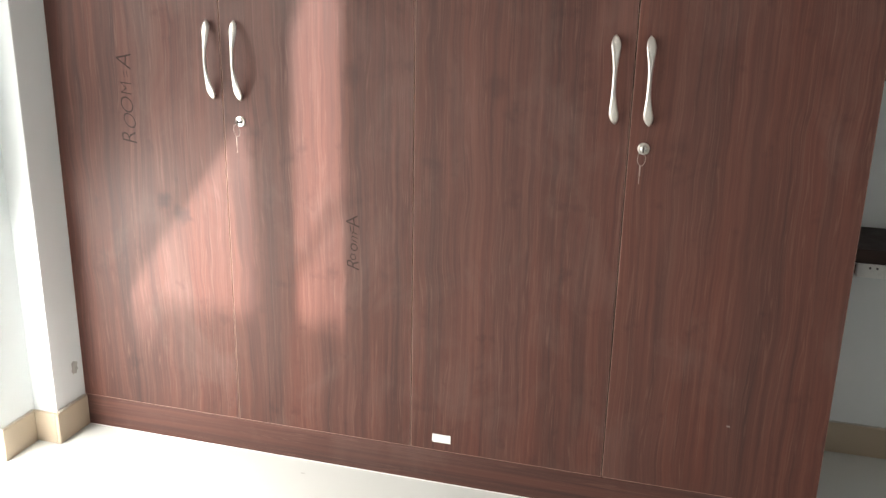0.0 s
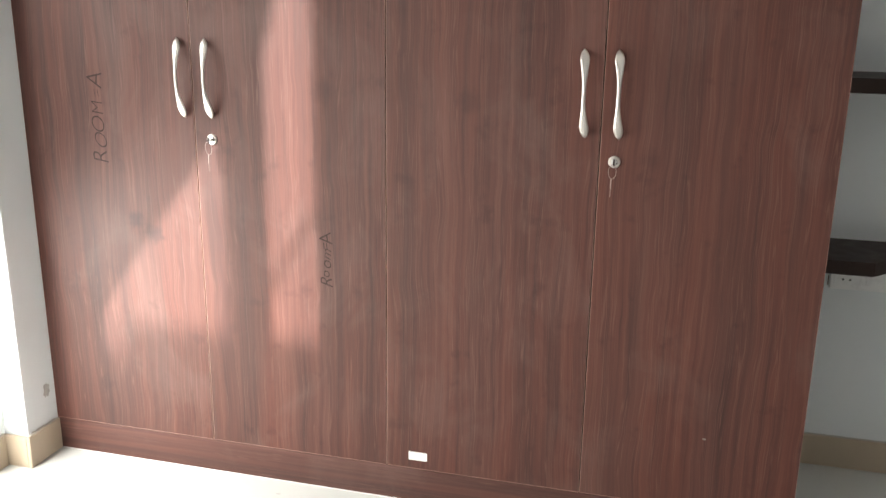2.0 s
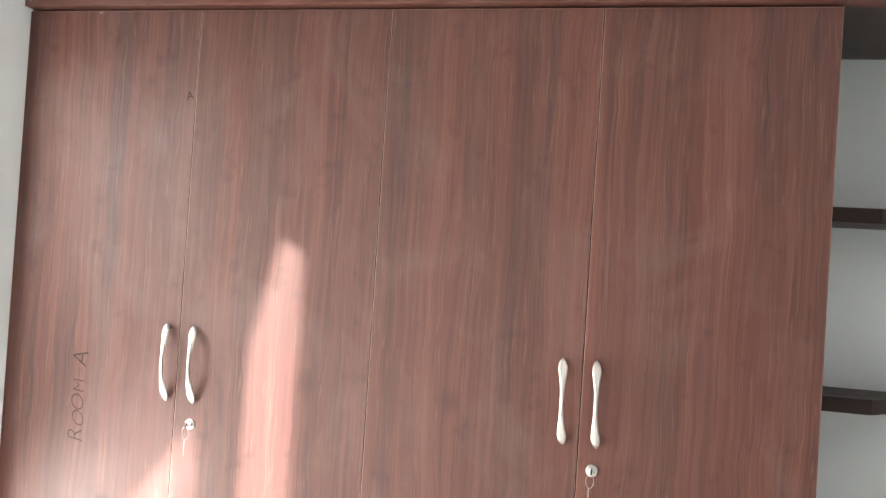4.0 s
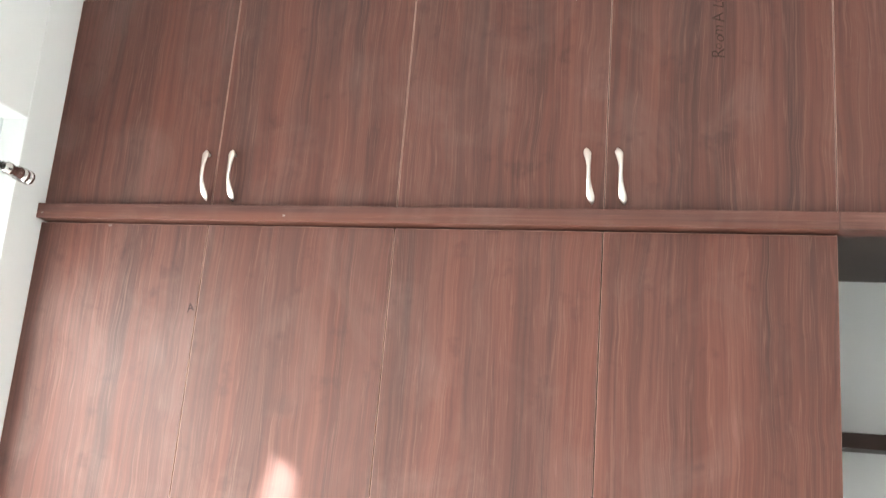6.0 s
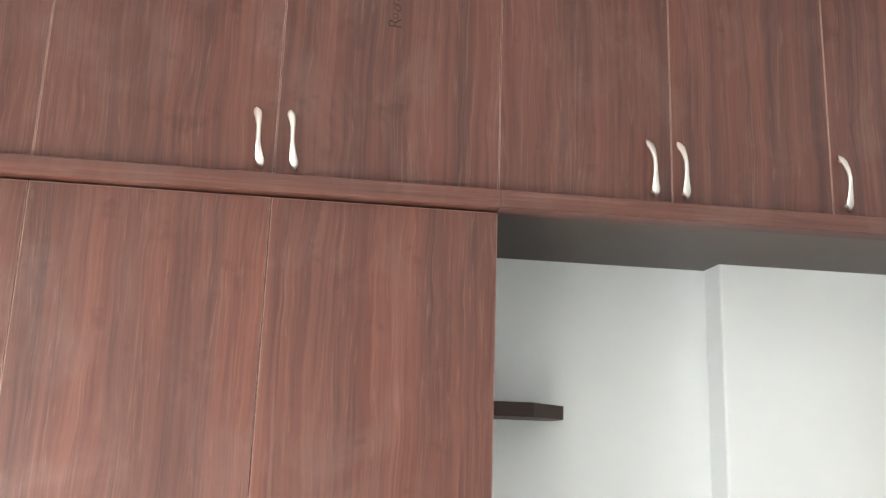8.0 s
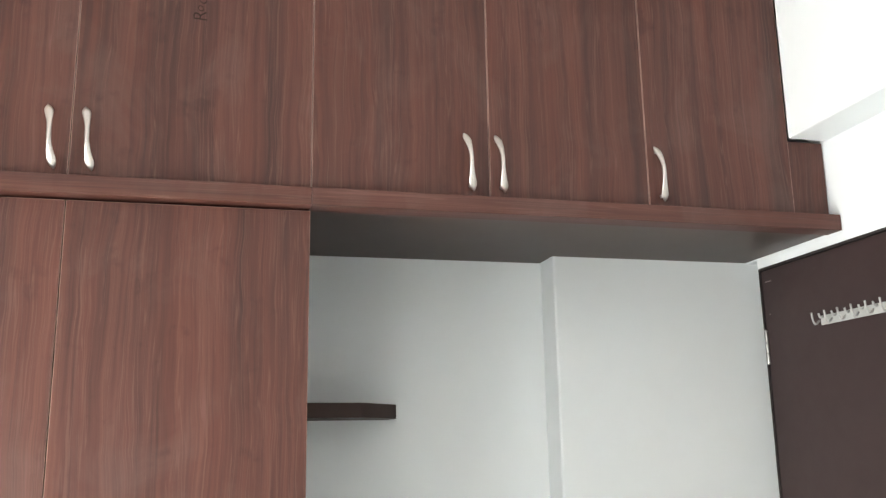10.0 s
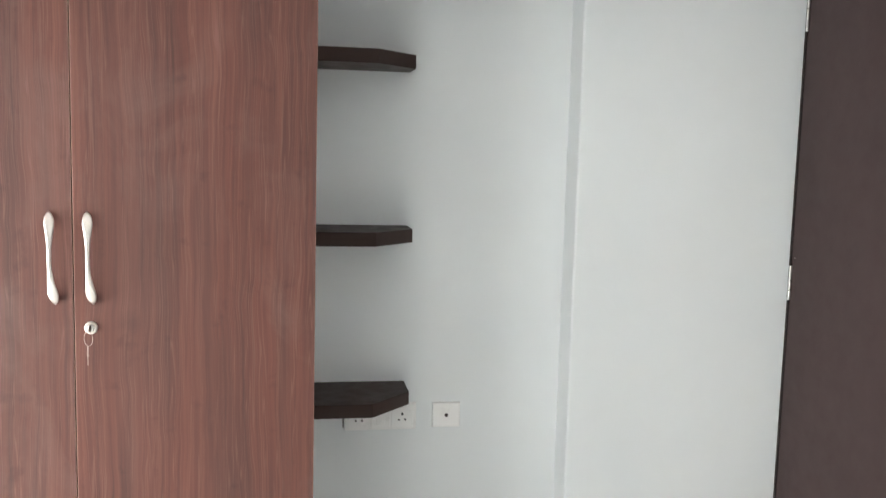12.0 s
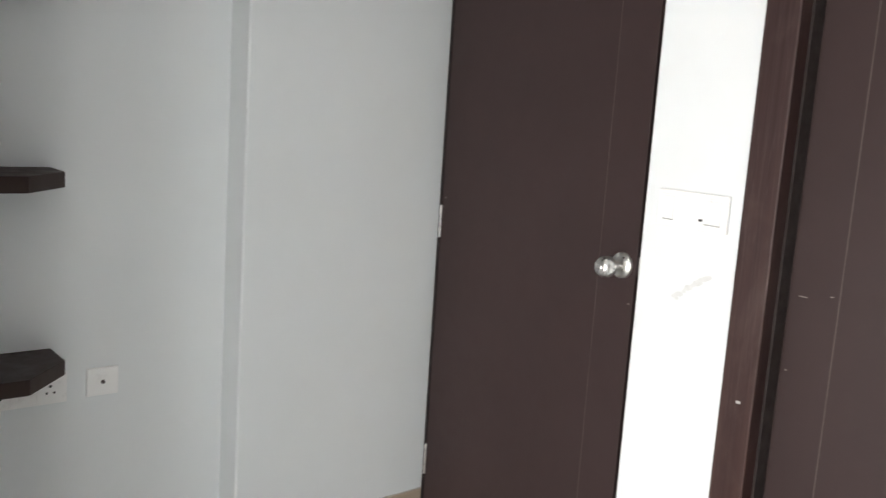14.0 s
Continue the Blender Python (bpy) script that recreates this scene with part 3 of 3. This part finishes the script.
lettering("ROOM=A", 0.243, 1.027, 0.050, 90, leaves[0], 5, 0.90, 0.024)
lettering("Room=A", 0.900, 0.680, 0.042, 90, leaves[1], 8, 0.62, 0.016)
lettering("Room A LOFT", 1.868, 2.655, 0.036, 90, loft_leaves[3], 9, 0.58, 0.015)
lettering("A", 0.514, 1.862, 0.027, 20, leaves[0], 3, 0.62, -0.012)


def sticker(x0, x1, z0, z1, lab):
    solid("sticker", slab((x0, -0.0012, z0), (x1, -0.0002, z1), 0.0004), M_PAPER, lab, "sticker", "stickers")


sticker(1.131, 1.184, 0.128, 0.153, "blank white paper sticker on the wardrobe door")
sticker(1.486, 1.538, 2.729, 2.752, "blank white paper sticker on the loft door")


# ---- sockets and switches ----
def plate(name, a, b, axis, label, category):
    return solid(name, slab(a, b, 0.0025, 2), M_PLASTIC, label, category)


sock = thing("socket_plate", (2.348, BACK, 0.606), "white modular socket plate under the lowest shelf", "socket")
part("cover", slab((2.24, BACK - 0.011, 0.566), (2.456, BACK - 0.0005, 0.648), 0.003, 2), M_PLASTIC, sock)
for x0, x1 in ((2.250, 2.316), (2.319, 2.377), (2.380, 2.446)):
    part("module", slab((x0, BACK - 0.0135, 0.574), (x1, BACK - 0.011, 0.640), 0.0012), M_PLASTIC, sock)
for xc in (2.283, 2.413):
    for dx, dz, r in ((-0.0095, 0.0, 0.0032), (0.0095, 0.0, 0.0032), (0, 0.018, 0.004)):
        part("pin_hole", lathe([(r, 0), (r, 0.0006)], (xc + dx, BACK - 0.0134, 0.597 + dz), (0, -1, 0), 12), M_HOLE, sock, "dark round pin hole")
part("rocker", slab((2.335, BACK - 0.016, 0.585), (2.361, BACK - 0.0135, 0.63), 0.001), M_PLASTIC, sock)
tv = thing("aerial_outlet", (2.548, BACK, 0.607), "square white aerial outlet on the niche wall", "outlet")
part("cover", slab((2.506, BACK - 0.010, 0.569), (2.591, BACK - 0.0005, 0.646), 0.003, 2), M_PLASTIC, tv)
part("insert", slab((2.512, BACK - 0.0105, 0.575), (2.585, BACK - 0.0098, 0.640), 0.0003), M_PLASTIC, tv)
part("jack", lathe([(0.0055, 0), (0.0055, 0.003), (0.0035, 0.0035), (0.0, 0.0035)], (2.5485, BACK - 0.0104, 0.607), (0, -1, 0), 18), M_DULL, tv, "dull metal aerial jack")
part("wire_end", tube([(2.2365, BACK - 0.003, 0.604), (2.2362, BACK - 0.004, 0.590), (2.2366, BACK - 0.003, 0.574)], 0.0014, 6), M_STAIN, sock, "dark red wire end")
sw = thing("switch_plate", (W, -0.566, 1.194), "white switch plate on the wall between doors", "switch")
part("cover", slab((W - 0.011, -0.676, 1.150), (W - 0.0005, -0.480, 1.238), 0.003, 2), M_PLASTIC, sw)
part("module", slab((W - 0.0135, -0.575, 1.160), (W - 0.011, -0.490, 1.228), 0.0012), M_PLASTIC, sw)
part("module", slab((W - 0.0135, -0.666, 1.160), (W - 0.011, -0.580, 1.228), 0.0012), M_PLASTIC, sw)
for ya, yb in ((-0.530, -0.500), (-0.660, -0.618)):
    part("rocker", slab((W - 0.0165, ya, 1.168), (W - 0.0135, yb, 1.222), 0.001), M_PLASTIC, sw)
    # shadow line under the rocker, put in as a grey strip
    part("rocker_slot", slab((W - 0.0150, ya, 1.1655), (W - 0.0135, yb, 1.1675)), M_SLOT, sw, "thin grey strip coloured as shadow below the rocker")
part("indicator", slab((W - 0.0150, -0.612, 1.172), (W - 0.0134, -0.602, 1.178)), M_HOLE, sw, "tiny dark indicator window")


# ---- doors ----
def hinge(parent, y, z0, z1, x):
    h = (z1 - z0) / 3
    for k in range(3):
        part("hinge_knuckle", lathe([(0.0042, 0), (0.0046, 0.001), (0.0046, h - 0.002), (0.0042, h - 0.001)], (x, y, z0 + k * h), (0, 0, 1), 12), M_STEEL, parent, "steel hinge knuckle")


LX0 = W + 0.004
leaf1 = setting("door_1", slab((LX0, -0.422, 0.008), (LX0 + 0.034, 0.362, 2.062), 0.0015), M_DOOR, "closed dark brown flush door with knob", "door")
part("stile_groove", slab((LX0 - 0.0004, -0.3012, 0.05), (LX0 + 0.002, -0.2998, 2.02)), M_GROOVE, leaf1, "faint upright joint line")
for z0 in (0.190, 0.988, 1.778):
    hinge(leaf1, 0.360, z0, z0 + 0.104, LX0 - 0.003)
rose = part("rose", lathe([(0.034, 0), (0.034, 0.003), (0.030, 0.008), (0.016, 0.011), (0.012, 0.012)], (LX0, -0.378, 1.027), (-1, 0, 0), 32), M_STEEL, leaf1, "round satin steel rose")
part("knob", lathe([(0.012, 0.010), (0.0125, 0.038), (0.019, 0.044), (0.0255, 0.052), (0.027, 0.062), (0.026, 0.074), (0.021, 0.084), (0.013, 0.087), (0.0, 0.0875)], (LX0, -0.378, 1.027), (-1, 0, 0), 32), M_STEEL, leaf1, "round satin steel door knob")
part("keyhole", lathe([(0.0075, 0.087), (0.0075, 0.0895), (0.0, 0.0895)], (LX0, -0.378, 1.027), (-1, 0, 0), 16), M_STEEL, leaf1, "key cylinder in the knob")
part("latch", slab((LX0 + 0.008, -0.430, 1.005), (LX0 + 0.026, -0.422, 1.055), 0.001), M_STEEL, leaf1, "steel latch plate")
setting("door_1_frame", slab((W + 0.002, E1, 0), (W + 0.05, -0.4325, EZ)), M_GAP_SHADE, "dark door frame rebate", "door frame")
setting("door_1_frame_side", slab((W + 0.002, 0.3655, 0), (W + 0.05, E0, EZ)), M_GAP_SHADE, "dark door frame rebate", "door frame")
setting("door_1_frame_head", slab((W + 0.002, -0.432, 2.065), (W + 0.05, 0.365, EZ)), M_GAP_SHADE, "dark door frame rebate", "door frame")

frame2 = setting("door_2_frame", slab((W - 0.022, -0.800, 0), (W + 0.12, -0.716, 2.14), 0.004, 2), M_FRAME, "brown wooden door frame, chipped in places", "door frame")
part("head", slab((W - 0.022, -1.62, 2.06), (W + 0.12, -0.801, 2.14), 0.004, 2), M_FRAME, frame2)
part("jamb", slab((W - 0.022, -1.62, 0), (W + 0.12, -1.535, 2.059), 0.004, 2), M_FRAME, frame2)
part("chip", slab((W - 0.0232, -0.770, 0.778), (W - 0.0215, -0.758, 0.784), 0.0004), M_SMUDGE, frame2, "pale chip in the paint")
leaf2 = setting("door_2", slab((W + 0.062, -1.533, 0.008), (W + 0.096, -0.806, 2.055), 0.0015), M_DOOR, "closed dark brown flush door in a wooden frame", "door")
# shade of the rebate put in as a dark strip
part("rebate", slab((W + 0.020, -0.806, 0.008), (W + 0.098, -0.8005, 2.055)), M_GAP_SHADE, leaf2, "dark strip coloured as shade in the rebate")
part("stile_groove", slab((W + 0.0613, -0.925, 0.05), (W + 0.064, -0.922, 2.02)), M_GROOVE, leaf2, "pale upright joint line")

# row of hooks on the first door
rail = thing("hook_rail", (LX0, -0.05, 1.875), "pale grey metal hook rail fixed on the brown door", "hook rail")
part("rail", slab((LX0 - 0.004, -0.225, 1.862), (LX0, 0.100, 1.888), 0.001), M_ALUHOOK, rail)
for k in range(7):
    y = 0.106 - 0.0535 * k
    pts = [(LX0 - 0.003, y, 1.876), (LX0 - 0.012, y, 1.866), (LX0 - 0.019, y, 1.865), (LX0 - 0.024, y, 1.874), (LX0 - 0.026, y, 1.886), (LX0 - 0.027, y, 1.897)]
    part("hook", tube(pts, 0.0027, 8), M_ALUHOOK, rail)
    pts = [(LX0 - 0.003, y - 0.018, 1.884), (LX0 - 0.010, y - 0.018, 1.880), (LX0 - 0.016, y - 0.018, 1.884), (LX0 - 0.018, y - 0.018, 1.893)]
    part("hook", tube(pts, 0.003, 8), M_ALUHOOK, rail)

# ---- curtain rod at the balcony recess ----
rod = thing("curtain_rod", (0.06, -0.6, 2.174), "chrome curtain rod with ribbed finial over the recess", "curtain rod")
part("rod", lathe([(0.0095, 0), (0.0095, 2.9)], (0.06, -0.235, 2.177), (0, -1, 0), 20), M_GUNMETAL, rod)
fin = [(0.0, -0.002), (0.012, 0.0), (0.0165, 0.004), (0.0175, 0.009), (0.0165, 0.014), (0.0115, 0.017), (0.0115, 0.021), (0.017, 0.024), (0.0175, 0.030), (0.0165, 0.035), (0.0115, 0.038),
       (0.0115, 0.042), (0.0165, 0.046), (0.0165, 0.053), (0.013, 0.060), (0.0135, 0.078), (0.0145, 0.080), (0.0145, 0.092), (0.0105, 0.095), (0.0105, 0.110)]
part("finial", lathe([(1.18 * r, h) for r, h in fin], (0.06, -0.148, 2.177), (0, -1, 0), 28), M_GUNMETAL, rod, "ribbed chrome finial")
for y in (-0.62, -3.05):
    b = tube([(0.0, y, 2.40), (0.035, y, 2.395), (0.055, y, 2.37), (0.06, y, 2.30), (0.06, y, 2.185)], 0.005, 8)
    slab((0.0, y - 0.018, 2.37), (0.004, y + 0.018, 2.43), 0.001, 1, b)
    part("bracket", b, M_CHROME, rod)


# ---- scuffs and marks ----
def blot(name, plane, c, rx, rz, seed, mat, label, category):
    """A thin uneven smear lying on a surface facing -y, +x or -x."""
    rng = random.Random(seed)
    bm = bmesh.new()
    vs = []
    for k in range(18):
        q = 2 * math.pi * k / 18
        s = 0.75 + 0.5 * rng.random()
        du, dz = rx * s * math.cos(q), rz * s * math.sin(q)
        vs.append(bm.verts.new({"y": (c[0] + du, c[1], c[2] + dz), "x": (c[0], c[1] + du, c[2] + dz), "z": (c[0] + du, c[1] + dz, c[2])}[plane]))
    f = bm.faces.new(vs)
    ext = bmesh.ops.extrude_face_region(bm, geom=[f])["geom"]
    d = {"y": (0, -0.0003, 0), "x": (0.0003 if c[0] < 1 else -0.0003, 0, 0), "z": (0, 0, 0.0003)}[plane]
    for v in ext:
        if isinstance(v, bmesh.types.BMVert):
            v.co += Vector(d)
    bmesh.ops.recalc_face_normals(bm, faces=bm.faces)
    return solid(name, bm, mat, label, category)


blot("chipped_paint", "x", (0.0001, -0.035, 0.205), 0.014, 0.022, 1, M_SMUDGE, "grey chipped paint patch on the column", "paint chip")
smear = bmesh.new()
rng = random.Random(12)
for k in range(26):
    f = k / 25
    y, z, r = -0.548 - 0.092 * f + rng.uniform(-0.004, 0.004), 0.980 + 0.068 * f + rng.uniform(-0.005, 0.005), rng.uniform(0.003, 0.007)
    q = [(W - 0.0002 - 0.00001 * k, y + r * 1.6 * math.cos(w), z + r * math.sin(w)) for w in (2 * math.pi * n / 9 for n in range(9))]
    smear.faces.new([smear.verts.new(p) for p in q])
solid("wall_scuff", smear, M_RUB, "faint grey rubbed streak on the white wall", "scuff")
for y, z, w in ((-0.841, 1.033, 0.010), (-0.905, 1.045, 0.004), (-0.822, 0.86, 0.003)):
    part("chip", slab((W + 0.0614, y - w, z), (W + 0.0625, y + w, z + 0.0025), 0.0003), M_NICK, leaf2, "pale scratch in the paint")
for y, z, w in ((0.33, 2.025, 0.014), (0.335, 1.925, 0.003), (-0.41, 0.93, 0.003), (0.345, 1.115, 0.004)):
    part("chip", slab((LX0 - 0.0006, y - w, z), (LX0 + 0.0005, y + w, z + 0.003), 0.0002), M_NICK, leaf1, "pale chip in the paint")
for x, y, r, s in ((0.767, -0.07, 0.006, 3), (1.05, -0.185, 0.009, 4), (1.01, -0.175, 0.005, 5)):
    blot("dust_fleck", "z", (x, y, 0.0001), r, r * 0.4, s, M_SMUDGE, "small grey dust fleck on the floor", "dust")
for x, y, z, w, leaf in ((0.767, -0.0306, 2.113, 0.004, ledge), (0.022, -0.0306, 2.113, 0.004, ledge), (0.228, -0.0006, 2.086, 0.005, leaves[0]), (1.905, -0.0006, 0.30, 0.004, leaves[3])):
    part("chip", slab((x - w, y, z), (x + w, y + 0.0012, z + 0.0045), 0.0003), M_NICK, leaf, "tiny pale chip")
